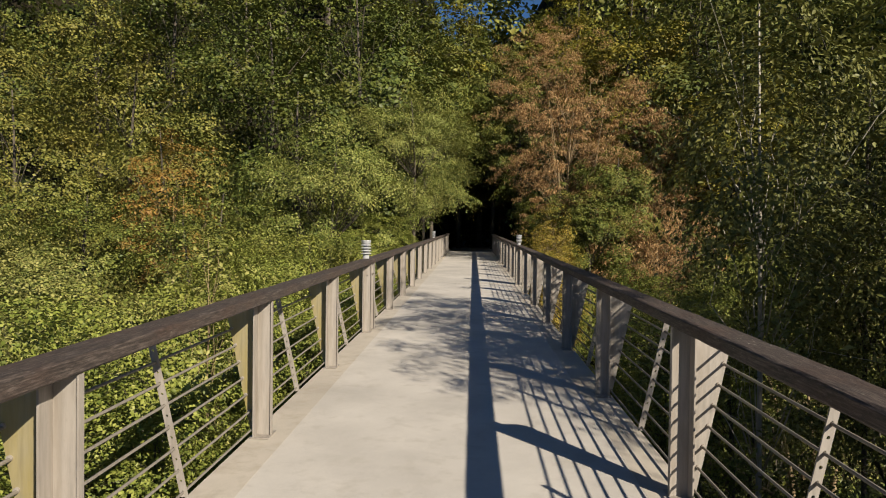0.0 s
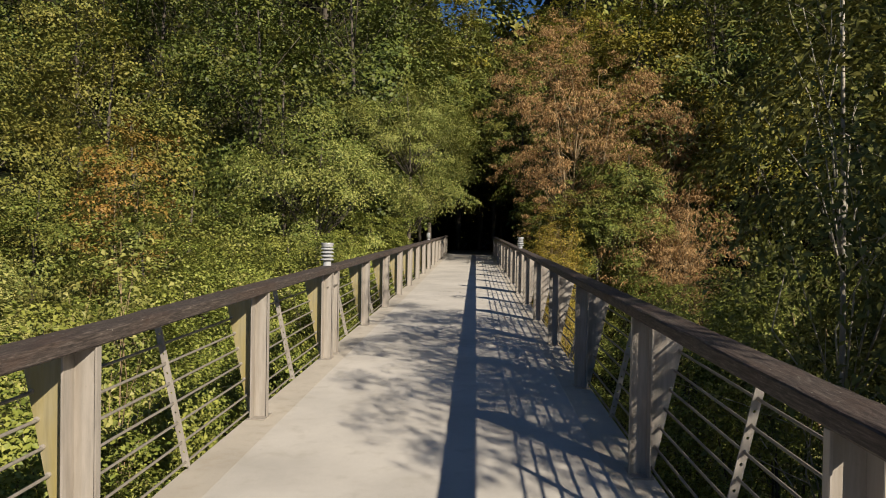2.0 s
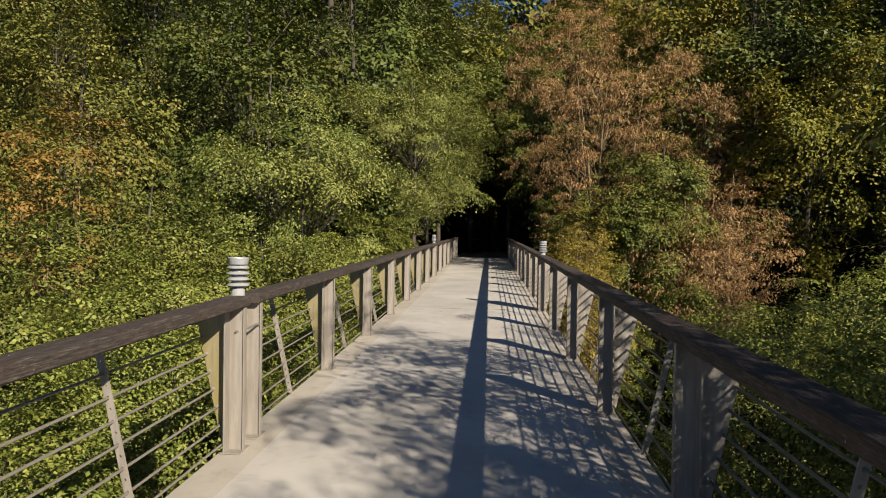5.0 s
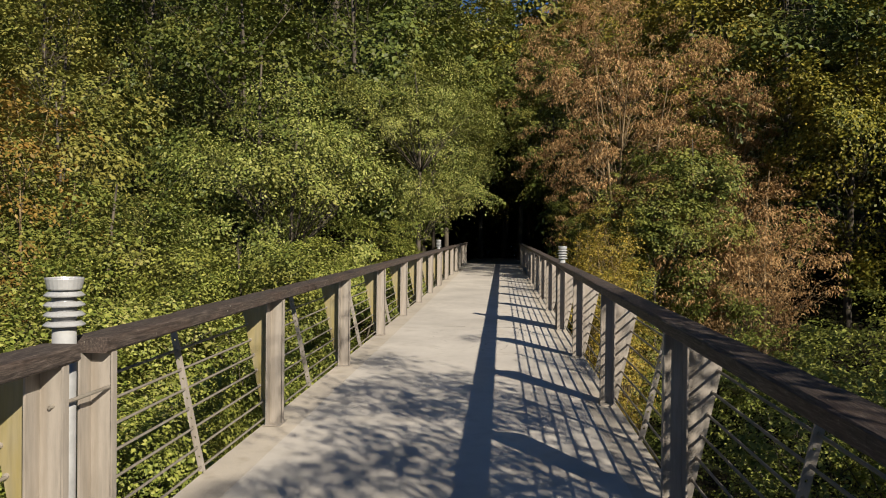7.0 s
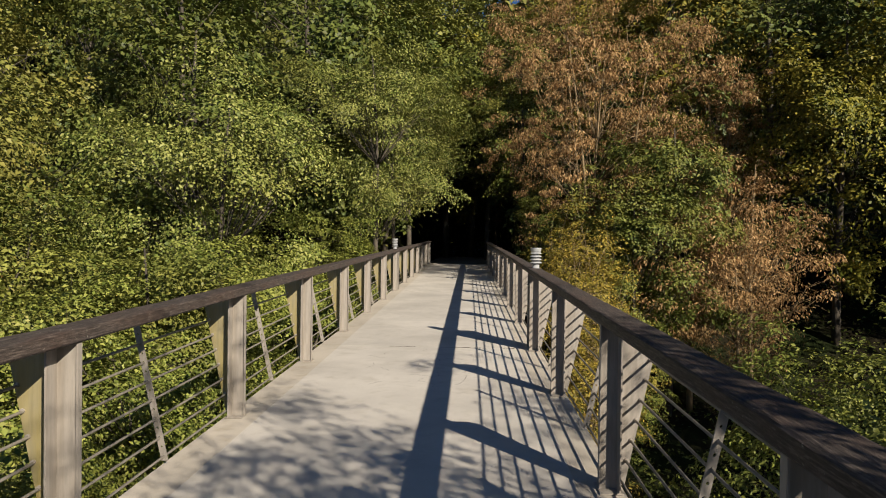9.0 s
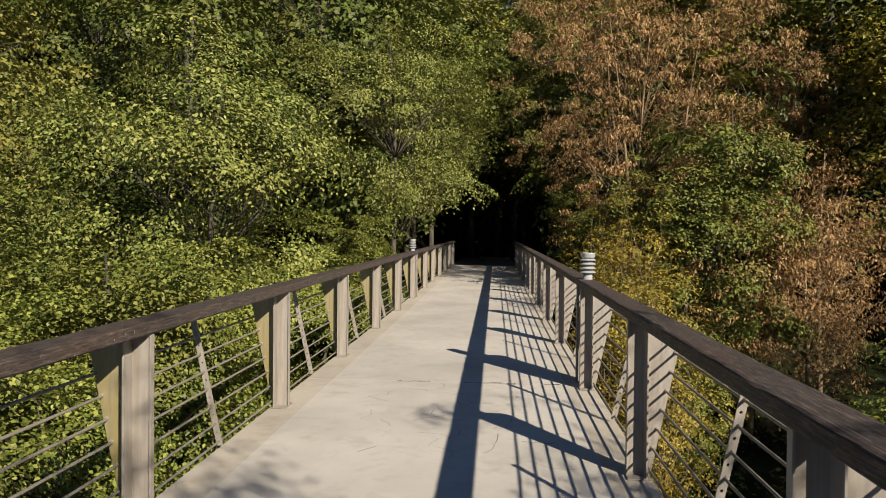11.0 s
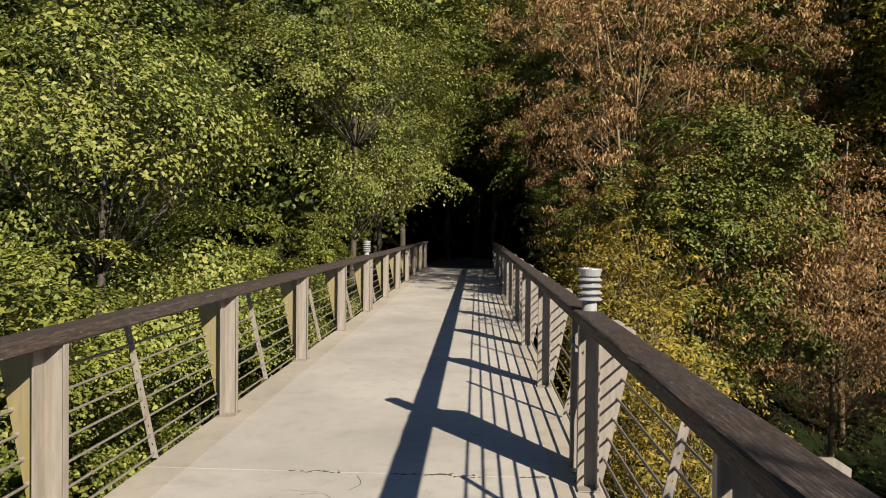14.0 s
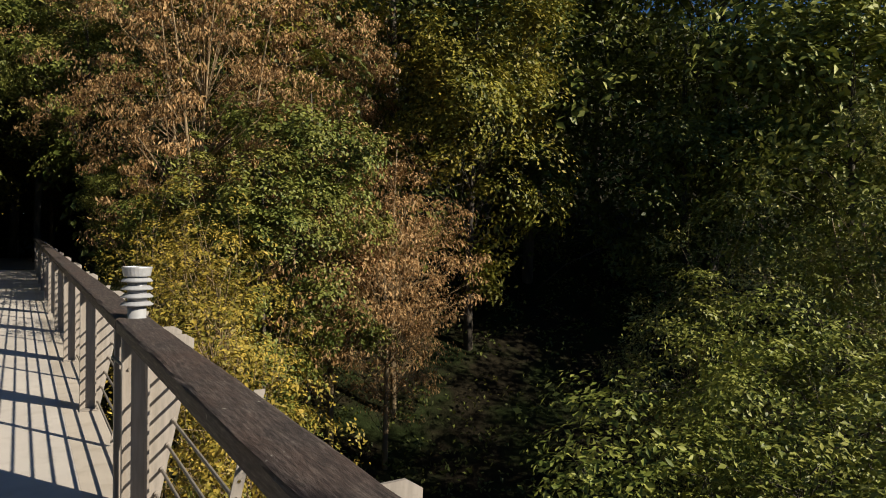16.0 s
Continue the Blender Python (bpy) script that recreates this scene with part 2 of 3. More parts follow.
def slab(name, x0, x1, y0, y1, lift, thick, material, bev=0.006):
    bm = bmesh.new()
    n = max(2, int((y1 - y0) / 1.2))
    add_box(bm, x0, x1, y0, y1, lift - thick, lift, bev)
    for v in bm.verts:
        v.co.z += dz(v.co.y)
    return part(name, bm, material, None)


JOINTS = [Y0, 1.2, 19.98, 38.4, END]
for a, b in zip(JOINTS, JOINTS[1:]):
    tagged(slab("deck", XL + 0.1372, XR - 0.1372, a + 0.005, b - 0.005, 0, 0.22, CONCRETE, 0.0), "pale worn concrete footbridge deck slab", "deck", "deck slabs", "structure")
    for x0, x1 in ((XL - 0.17, XL + 0.137), (XR - 0.137, XR + 0.17)):
        tagged(slab("deck_edge", x0, x1, a + 0.005, b - 0.005, 0.001, 0.28, EDGE, 0.0), "stained concrete edge strip carrying the railing posts", "deck edge", "deck edges", "structure")
for y in JOINTS[1:-1]:
    tagged(slab("joint", XL, XR, y - 0.0048, y + 0.0048, -0.009, 0.1, RUBBER, 0), "dark sealed expansion joint across the deck", "joint", kind="structure")
DIRT = plain("joint_dirt", (0.085, 0.07, 0.05), 0.95, 0.0, 0.5)


def grit(y0):
    """Dirt, moss crumbs and broken arris along a joint: many small flat lumps."""
    verts, faces = [], []
    for _ in range(150):
        x = random.uniform(XL + 0.16, XR - 0.16)
        if noise.noise((x * 2.3, y0, 0.5)) < -0.12:
            continue
        y = y0 + random.gauss(0, 0.011)
        rx, ry = random.uniform(0.006, 0.034), random.uniform(0.003, 0.012)
        k = len(verts)
        for j in range(7):
            t = 2 * math.pi * j / 7
            g = random.uniform(0.6, 1.1)
            px, py = x + rx * g * math.cos(t), y + ry * g * math.sin(t)
            verts.append((px, py, dz(py) + 0.0005))
        verts.append((x, y, dz(y) + random.uniform(0.003, 0.006)))
        faces += [(k + j, k + (j + 1) % 7, k + 7) for j in range(7)]
    ob = obj("joint_grit", verts, faces, DIRT)
    tagged(ob, "dark dirt crumbs gathered along the deck joint", "dirt", kind="stuff")


for y in JOINTS[1:-1]:
    grit(y)


def hairlines(y0, y1, count):
    """Fine wandering cracks and scrapes in the deck surface: narrow strips just proud of it."""
    rng = random.Random(5)
    verts, faces = [], []
    for _ in range(count):
        x, y = rng.uniform(-1.0, 0.9), rng.uniform(y0, y1)
        a, w = rng.uniform(-0.6, 0.6) + rng.choice((0, 1.2)), rng.uniform(0.0012, 0.003)
        for j in range(rng.randint(4, 9)):
            a += rng.gauss(0, 0.3)
            nx, ny = x + 0.05 * math.cos(a), y + 0.05 * math.sin(a)
            k = len(verts)
            for px, py, q in ((x, y, 1), (x, y, -1), (nx, ny, -1), (nx, ny, 1)):
                ex, ey = px - q * w * math.sin(a), py + q * w * math.cos(a)
                verts.append((ex, ey, dz(ey) + 0.0006))
            faces.append((k, k + 1, k + 2, k + 3))
            x, y = nx, ny
    tagged(obj("deck_crack", verts, faces, DIRT), "fine dark hairline cracks in the pale concrete deck", "crack", kind="stuff")


hairlines(17.4, 19.7, 26)
for x in (-1.1, 0.85):
    tagged(slab("girder", x - 0.15, x + 0.15, Y0, END, -0.24, 0.7, GIRDER), "steel girder under the footbridge deck", "girder", kind="structure")

# ---- railings ----
POST_H = 1.11


def post_mesh(s):
    bm = bmesh.new()
    add_box(bm, 0, 0.010 * s, -0.022, 0.022, 0, POST_H, 0.002)
    add_box(bm, 0.0105 * s, 0.1195 * s, -0.008, 0.008, 0, POST_H)
    add_box(bm, 0.12 * s, 0.132 * s, -0.1, 0.1, 0, POST_H, 0.002)
    add_box(bm, -0.004 * s, 0.15 * s, -0.11, 0.11, 0.0, 0.008)
    me = bpy.data.meshes.new("post")
    bm.normal_update()
    bm.to_mesh(me)
    bm.free()
    me.materials.append(STEEL)
    return me


def edge_x(z):
    """Outer edge of the tapered brackets, from the post's inner face."""
    return 0.165 + 0.235 * z / 1.05


def bracket_mesh(s):
    out = [(0.1325, 0.03), (0.175, 0.03), (edge_x(1.03) - 0.01, 1.03), (edge_x(1.03) - 0.008, 1.075), (0.34, 1.105), (0.1325, 1.105)]
    bm = bmesh.new()
    f = bm.faces.new([bm.verts.new((x * s, -0.006, z)) for x, z in out])
    r = bmesh.ops.extrude_face_region(bm, geom=[f])
    bmesh.ops.translate(bm, vec=(0, 0.012, 0), verts=[v for v in r["geom"] if isinstance(v, bmesh.types.BMVert)])
    bmesh.ops.recalc_face_normals(bm, faces=bm.faces)
    me = bpy.data.meshes.new("bracket")
    bm.to_mesh(me)
    bm.free()
    me.materials.append(STEEL_ALGAE if s < 0 else STEEL)
    return me


BAR_Z = [0.065 + 0.136 * k for k in range(8)]


def strap_mesh(s):
    """Perforated flat bar that leans outwards, a hole in each cell."""
    verts, faces = [], []
    cell, w, th, rad = 0.068, 0.024, 0.005, 0.0085
    n = 15
    for k in range(n):
        zc = 0.031 + cell * (k + 0.5)
        for y in (-th, th):
            for a in range(8):
                t = a * math.pi / 4
                u, v = math.cos(t), math.sin(t)
                q = max(abs(u), abs(v))
                z = zc + v / q * cell / 2
                verts.append(((edge_x(z) - 0.028 + u / q * w) * s, y, z))
            for a in range(8):
                t = a * math.pi / 4
                z = zc + math.sin(t) * rad
                verts.append(((edge_x(z) - 0.028 + math.cos(t) * rad) * s, y, z))
        o = k * 32
        for a in range(8):
            b = (a + 1) % 8
            faces.append((o + a, o + b, o + 8 + b, o + 8 + a))
            faces.append((o + 16 + b, o + 16 + a, o + 24 + a, o + 24 + b))
            faces.append((o + 8 + a, o + 8 + b, o + 24 + b, o + 24 + a))
            if a in (3, 4, 7, 0):
                faces.append((o + b, o + a, o + 16 + a, o + 16 + b))
    bm = bmesh.new()
    vs = [bm.verts.new(v) for v in verts]
    for f in faces:
        bm.faces.new([vs[k] for k in f])
    bmesh.ops.remove_doubles(bm, verts=bm.verts, dist=0.0005)
    bmesh.ops.recalc_face_normals(bm, faces=bm.faces)
    me = bpy.data.meshes.new("strap")
    bm.to_mesh(me)
    bm.free()
    me.materials.append(STEEL)
    return me


def collar_mesh(s):
    bm = bmesh.new()
    bmesh.ops.create_cone(bm, cap_ends=True, segments=8, radius1=0.014, radius2=0.014, depth=0.035)
    bmesh.ops.rotate(bm, verts=bm.verts, matrix=Matrix.Rotation(math.pi / 2, 3, "X"))
    me = bpy.data.meshes.new("collar")
    bm.to_mesh(me)
    bm.free()
    me.materials.append(STEEL)
    return me


PM = {s: (post_mesh(s), bracket_mesh(s), strap_mesh(s), collar_mesh(s)) for s in (-1, 1)}


def beam(x, s, a, b, top):
    """A handrail timber: rounded section with worn, slightly wavy arrises along its length."""
    x0, x1 = sorted((x - s * 0.015, x + s * 0.175))
    z0, z1, q = 1.118, 1.198, 0.012
    prof = [(x0 + q, z0), (x1 - q, z0), (x1, z0 + q), (x1, z1 - q), (x1 - q * 0.5, z1 - q * 0.35), (x1 - q * 1.6, z1),
            (x0 + q * 1.6, z1), (x0 + q * 0.5, z1 - q * 0.35), (x0, z1 - q), (x0, z0 + q)]
    n = max(2, int((b - a) / 0.09))
    k = len(prof)
    verts, faces = [], []
    for j in range(n + 1):
        y = a + (b - a) * j / n
        for i, (px, pz) in enumerate(prof):
            w = 0.0055 if 3 <= i <= 8 else 0.002
            verts.append((px + w * noise.noise((y * 2.6, i * 0.9, s)), y,
                          pz + dz(y) + w * noise.noise((y * 3.4, i * 0.7, s + 5)) + 0.6 * w * noise.noise((y * 11, i * 1.3, s))))
    for j in range(n):
        for i in range(k):
            i2 = (i + 1) % k
            faces.append((j * k + i, j * k + i2, (j + 1) * k + i2, (j + 1) * k + i))
    faces.append(tuple(range(k)))
    faces.append(tuple(n * k + i for i in range(k - 1, -1, -1)))
    ob = obj("handrail", verts, faces, TIMBER, top, "weathered dark timber handrail beam")
    bm = bmesh.new()
    bm.from_mesh(ob.data)
    bmesh.ops.recalc_face_normals(bm, faces=bm.faces)
    bm.to_mesh(ob.data)
    bm.free()


def railing(s, x, ys, y_a, y_b):
    """A railing section on one side: s -1 west, 1 east; posts at ys, rail from y_a to y_b."""
    top = new("bridge_railing")
    tagged(top, "bridge railing of painted steel posts, bars and a weathered timber handrail", "railing", "bridge railings")
    pm, bk, st, co = PM[s]
    for y in ys:
        p = share("post", pm, top, pose(x, y, dz(y) + 0.004))
        b = share("bracket", bk, p, pose(0, 0, 0))
        tagged(b, "tapered steel bracket plate, stained greenish" if s < 0 else "tapered steel bracket plate")
        for z in BAR_Z:
            if z > 0.2:
                c = share("collar", co, p, pose(s * (edge_x(z) - 0.025), 0, z))
    for a, b in zip(ys, ys[1:]):
        y = (a + b) / 2
        share("strap", st, top, pose(x, y, dz(y) + 0.004))
    for z in BAR_Z:
        v, f = [], []
        xb = x + s * (edge_x(z) - 0.028)
        ca, cb = max(y_a, ys[0] - 0.03), min(y_b, ys[-1] + 0.03)
        tube(v, f, [Vector((xb, ca, dz(ca) + z)), Vector((xb, cb, dz(cb) + z))], [0.009, 0.009], 8)
        obj("bar", v, f, BAR, top, smooth=False)
    cuts = [y_a]
    while cuts[-1] + 7.4 < y_b:
        cuts.append(cuts[-1] + 5.0)
    cuts.append(y_b)
    for a, b in zip(cuts, cuts[1:]):
        beam(x, s, a + 0.0006, b - 0.0006, top)
    return top


LP = 2.65
railing(-1, XL, [10.42 - 2.72 * k for k in range(5, -1, -1)], -5.5, 10.50)
railing(-1, XL, [10.80 + LP * k for k in range(0, 8)], 10.71, 29.42)
railing(-1, XL, [29.68 + LP * k for k in range(0, 7)], 29.56, END + 0.3)
railing(1, XR, [19.83 - LP * k for k in range(9, -1, -1)], -5.5, 19.97)
railing(1, XR, [20.18 + 2.67 * k for k in range(0, 10)], 19.99, END + 0.2)


# ---- bollard lamps ----
def ring(bm, profile, seg=24):
    rows = []
    for r, z in profile:
        rows.append([bm.verts.new((r * math.cos(2 * math.pi * j / seg), r * math.sin(2 * math.pi * j / seg), z)) for j in range(seg)])
    for a, b in zip(rows, rows[1:]):
        for j in range(seg):
            bm.faces.new((a[j], a[(j + 1) % seg], b[(j + 1) % seg], b[j]))
    bm.faces.new(rows[0][::-1])
    bm.faces.new(rows[-1])
    return bm


def lamp(x, y, s):
    e = new("bollard_lamp")
    e.matrix_basis = pose(x, y, dz(y) + 0.004)
    tagged(e, "grey metal louvred bollard lamp rising between two railing posts", "lamp", "bollard lamps")
    part("tube", ring(bmesh.new(), [(0.052, -0.2), (0.052, 1.255)]), LAMP_ALU, e, "grey painted lamp tube", True)
    part("base", ring(bmesh.new(), [(0.075, 0.0), (0.075, 0.012)]), LAMP_ALU, e)
    part("inner_tube", ring(bmesh.new(), [(0.054, 1.256), (0.054, 1.433)]), LAMP_GLASS, e, "dark inner lens of the lamp", True)
    for k in range(4):
        z = 1.262 + 0.046 * k
        part("louvre", ring(bmesh.new(), [(0.055, z), (0.089 - 0.001 * k, z + 0.004), (0.091 - 0.001 * k, z + 0.009), (0.07, z + 0.026), (0.055, z + 0.026)]), LAMP_ALU, e)
    part("cap", ring(bmesh.new(), [(0.055, 1.434), (0.07, 1.435), (0.074, 1.44), (0.084, 1.485), (0.083, 1.49), (0.077, 1.492), (0.074, 1.483), (0.0, 1.481)]), LAMP_ALU, e, "flat round lamp cap")
    v, f = [], []
    tube(v, f, [Vector((-s * 0.06, -0.19, 0.925)), Vector((-s * 0.085, -0.02, 0.93)), Vector((-s * 0.108, 0.19, 0.94))], [0.009, 0.009, 0.009], 8)
    obj("stay", v, f, BAR, e, "thin steel stay rod")
    return e


lamp(XL - 0.12, 10.58, -1)
lamp(XR + 0.1, 20.0, 1)
lamp(XL - 0.11, 29.51, -1)


# ---- trees and shrubs ----
RNG = np.random.default_rng(7)


def leaf_arrays(P, N, size, aspect, rng, droop=0.3):
    """Leaf blades folded a little along the midrib."""
    n = len(P)
    N = N / (np.linalg.norm(N, axis=1, keepdims=True) + 1e-9)
    T = rng.normal(size=(n, 3))
    T[:, 2] -= droop * 2
    T -= N * np.sum(T * N, axis=1, keepdims=True)
    T /= np.linalg.norm(T, axis=1, keepdims=True) + 1e-9
    B = np.cross(N, T)
    L = size * rng.uniform(0.65, 1.25, (n, 1))
    W = L * aspect * rng.uniform(0.8, 1.2, (n, 1))
    fold = W * rng.uniform(0.05, 0.3, (n, 1))
    tip = P + T * L - N * fold * 0.6
    mid = P + T * L * 0.45 + N * fold
    rim = [P, mid + B * W * 0.5, tip, mid - B * W * 0.5]
    return np.stack(rim, axis=1)


def leaf_mesh(name, V, material):
    """V: leaves, corners, xyz. Each leaf is two faces that meet at the midrib."""
    n, k = V.shape[:2]
    h = k // 2 + 1
    me = bpy.data.meshes.new(name)
    me.vertices.add(k * n)
    me.vertices.foreach_set("co", V.astype(np.float32).ravel())
    one = list(range(h)) + [0] + list(range(h - 1, k))
    idx = (np.arange(n)[:, None] * k + np.array([one])).ravel().astype(np.int32)
    me.loops.add(2 * h * n)
    me.loops.foreach_set("vertex_index", idx)
    me.polygons.add(2 * n)
    me.polygons.foreach_set("loop_start", np.arange(0, 2 * h * n, h, dtype=np.int32))
    me.polygons.foreach_set("loop_total", np.full(2 * n, h, dtype=np.int32))
    me.materials.append(material)
    me.update(calc_edges=True)
    return me


def tree(name, label, category, group, base, crown, clumps, leaves, clump_r, size, leaf, bark_m, aspect=0.55, trunk_r=0.12,
         limbs=22, flat=0.5, droop=0.3, hollow=0.5, seed=1, trunks=1, visible_limb=0.009, up=0.45, spike=0.0, boughs=0, spray=0.75, limbs_apart=False):
    """A tree or shrub: trunk(s) and limbs as tapered tubes, crown of leaf clumps on an uneven ellipsoid.
    crown: centre and radii relative to the base."""
    rng = np.random.default_rng(seed)
    e = new(name)
    e.matrix_basis = pose(*base)
    tagged(e, label, category, group)
    c, r = np.array(crown[:3]), np.array(crown[3:])
    rx, rz = float(crown[3]), float(crown[5])
    D = rng.normal(size=(clumps, 3))
    D /= np.linalg.norm(D, axis=1, keepdims=True)
    lump = np.array([noise.noise((d[0] * 1.7 + seed, d[1] * 1.7, d[2] * 1.7)) for d in D])
    rad = rng.uniform(hollow, 1.0, clumps) ** 0.6 * (0.92 + 0.42 * lump)
    C = c + D * rad[:, None] * r
    if boughs:
        # most clumps gather on leafy boughs: long sprays, thin in height, with gaps between them
        own = rng.integers(0, boughs, clumps)
        bd = rng.normal(size=(boughs, 3))
        bd /= np.linalg.norm(bd, axis=1, keepdims=True)
        bl = np.array([noise.noise((d[0] * 1.7 + seed, d[1] * 1.7, d[2] * 1.7)) for d in bd])
        tip = c + bd * (rng.uniform(0.78, 1.0, boughs) * (0.95 + 0.42 * bl))[:, None] * r
        along = rng.random(clumps) ** 0.7
        reach = np.array([1, 1, 0.45]) * (bd * r)[own] * (along - 0.8)[:, None] * 0.6
        side = np.cross(bd, (0, 0, 1.0))[own] * (rng.normal(size=clumps) * 0.24 * float(r[0]) * (1.15 - along))[:, None]
        C2 = tip[own] + reach + side + rng.normal(size=(clumps, 3)) * np.array([0.07, 0.07, 0.045]) * r
        keep = rng.random(clumps) < 0.84
        C[keep] = C2[keep]
    C[:, 2] = np.maximum(C[:, 2], 0.15)
    if spike:
        C[:, 2] += spike * rng.random(clumps) ** 3
    per = rng.integers(int(leaves * 0.6), int(leaves * 1.4), clumps)
    who = np.repeat(np.arange(clumps), per)
    n = len(who)
    U = rng.normal(size=(n, 3))
    U[:, 2] = U[:, 2] * 0.9 + 0.25
    U /= np.linalg.norm(U, axis=1, keepdims=True)
    R = (clump_r * rng.uniform(0.55, 1.45, clumps))[who] * rng.uniform(0.5, 1.05, n) * (1 + 0.2 * rng.normal(size=n))
    # each clump is a leafy spray: a tilted, slightly domed sheet whose leaves face much the same way
    co = (C - c) / r
    co /= np.linalg.norm(co, axis=1, keepdims=True) + 1e-9
    S = co * 0.55 + np.array([0, 0, up + 0.25]) + rng.normal(size=(clumps, 3)) * 0.38
    S /= np.linalg.norm(S, axis=1, keepdims=True)
    sw = S[who]
    lift = np.sum(U * sw, axis=1, keepdims=True)
    sheet = U - sw * lift * (1 - flat * 0.55)
    P0 = C[who] + U * R[:, None] * np.array([1.15, 1.15, flat])
    P1 = C[who] + sheet * (R * 1.3)[:, None] - sw * (R * R / clump_r * 0.22)[:, None]
    P = P0 + (P1 - P0) * min(1.0, spray * 1.2)
    out = (P - c) / r
    out /= np.linalg.norm(out, axis=1, keepdims=True) + 1e-9
    N0 = U * 0.75 + out * 0.35 + np.array([0, 0, up])
    N = N0 * (1 - spray) + (sw * 1.15 + U * 0.25) * spray + rng.normal(size=(n, 3)) * 0.34
    cr = new("crown", leaf_mesh("crown", leaf_arrays(P, N, size, aspect, rng, droop), leaf))
    cr.parent = e
    for k in range(trunks):
        v, f = [], []
        off = Vector((rng.uniform(-1, 1), rng.uniform(-1, 1), 0)) * (0.18 * rx if trunks > 1 else 0)
        topv = Vector(crown[:3]) + Vector((0, 0, rz * (0.75 if trunks == 1 else 0.35))) + off * 3
        pts = [off.lerp(topv, q) + Vector((math.sin(3 * q + seed + k), math.cos(2.5 * q + seed), 0)) * (0.08 * rx * q) for q in [j / 7 for j in range(8)]]
        pts[0].z = -0.4
        tube(v, f, pts, [trunk_r * (1 - 0.85 * q) for q in np.linspace(0, 1, 8)], 8)
        obj("trunk", v, f, bark_m, e, smooth=True)
    v, f = [], []
    for j in range(min(limbs, clumps)):
        tgt = Vector(C[j])
        q = min(0.92, max(0.08, (tgt.z * 0.75) / max(topv.z, 0.1)))
        st = pts[int(q * 7)]
        m1 = st.lerp(tgt, 0.4) + Vector(rng.normal(size=3)) * (0.11 * rx) + Vector((0, 0, 0.05 * rz))
        m2 = st.lerp(tgt, 0.75) + Vector(rng.normal(size=3)) * (0.06 * rx)
        r0 = max(visible_limb, trunk_r * 0.13)
        tube(v, f, [st, m1, m2, tgt], [r0, r0 * 0.7, r0 * 0.45, r0 * 0.2], 5)
        tip = tgt + Vector(rng.normal(size=3)) * clump_r * 1.3
        tube(v, f, [m2, m2.lerp(tip, 0.5) + Vector(rng.normal(size=3)) * 0.05, tip], [r0 * 0.35, r0 * 0.25, r0 * 0.1], 4)
        if limbs_apart:
            obj("limb", v, f, bark_m, e, smooth=True)
            v, f = [], []
    if not limbs_apart:
        obj("limb", v, f, bark_m, e, smooth=True)
    return e


def gz(x, y):
    return ground_z(x, y) - 0.1


def at(x, y, turn=0, k=1.0):
    return pose(x, y, gz(x, y), 0, 0, turn) @ Matrix.Diagonal((k, k, k, 1))


SHRUB = "leafy green shrub growing up from the valley beside the bridge"
TREE_L = "broadleaf tree with dense green crown on the valley slope"


def spread(proto, places):
    """The prototype stands at the first place; copies of it stand at the others."""
    proto.matrix_basis = at(*places[0])
    for p in places[1:]:
        copy_thing(proto, at(*p))


# west side: shrubs at deck height, then taller and taller trees up the far slope
s1 = tree("shrub", SHRUB, "shrub", "valley shrubs", (0, 0, 0), (0, 0, 2.7, 2.3, 2.3, 2.3), 175, 140, 0.42, 0.068, LEAF_LIGHT, BARK, aspect=0.66, trunk_r=0.06, trunks=3, seed=11, limbs=30, boughs=38)
spread(s1, [(-7.2, 5.4, 90, 1.02), (-9.6, 8.6, 40, 1.05), (-7.2, 10.2, 20, 1.02), (-8.6, 13.8, 220, 1.12), (-12.4, 16.6, 70, 1.15), (-6.8, 18.4, 60, 1.2), (-8.8, 27.4, 150, 1.2), (-12.8, 31.5, 20, 1.3)])
s2 = tree("shrub", SHRUB, "shrub", "valley shrubs", (0, 0, 0), (0, 0, 2.8, 2.2, 2.4, 2.4), 210, 190, 0.38, 0.06, LEAF_FRESH, BARK, aspect=0.68, trunk_r=0.05, trunks=4, seed=12, limbs=40, spike=0.9, boughs=44)
spread(s2, [(-4.7, 8.0, 0, 0.98), (-4.8, 4.2, 140, 0.98), (-5.0, 11.6, 130, 1.0), (-4.9, 15.2, 200, 1.06), (-5.1, 19.0, 310, 1.12), (-5.2, 23.4, 20, 1.15), (-5.1, 29.6, 220, 1.25), (-4.5, 33.4, 60, 0.9)])
b1 = tree("broadleaf_tree", TREE_L, "tree", "valley trees", (0, 0, 0), (0, 0, 4.0, 2.7, 2.7, 3.6), 165, 150, 0.5, 0.092, LEAF_MID, BARK, aspect=0.66, trunk_r=0.12, seed=13, limbs=18, boughs=26)
spread(b1, [(-7.8, 17.8, 0, 0.95), (-12.4, 20.4, 120, 1.05), (-8.6, 22.4, 200, 1.15), (-16.6, 20.0, 60, 1.1), (-5.3, 22.2, 300, 0.95)])
b2 = tree("broadleaf_tree", TREE_L, "tree", "valley trees", (0, 0, 0), (0, 0, 5.6, 3.3, 3.3, 5.0), 160, 95, 0.62, 0.145, LEAF_OLIVE, BARK, aspect=0.66, trunk_r=0.14, seed=14, limbs=18, boughs=26)
spread(b2, [(-12.2, 26.2, 0, 1.05), (-19.0, 26.5, 100, 1.05), (-17.5, 33.5, 220, 1.2), (-25.5, 33.0, 20, 1.2), (-24.0, 42.0, 300, 1.3)])
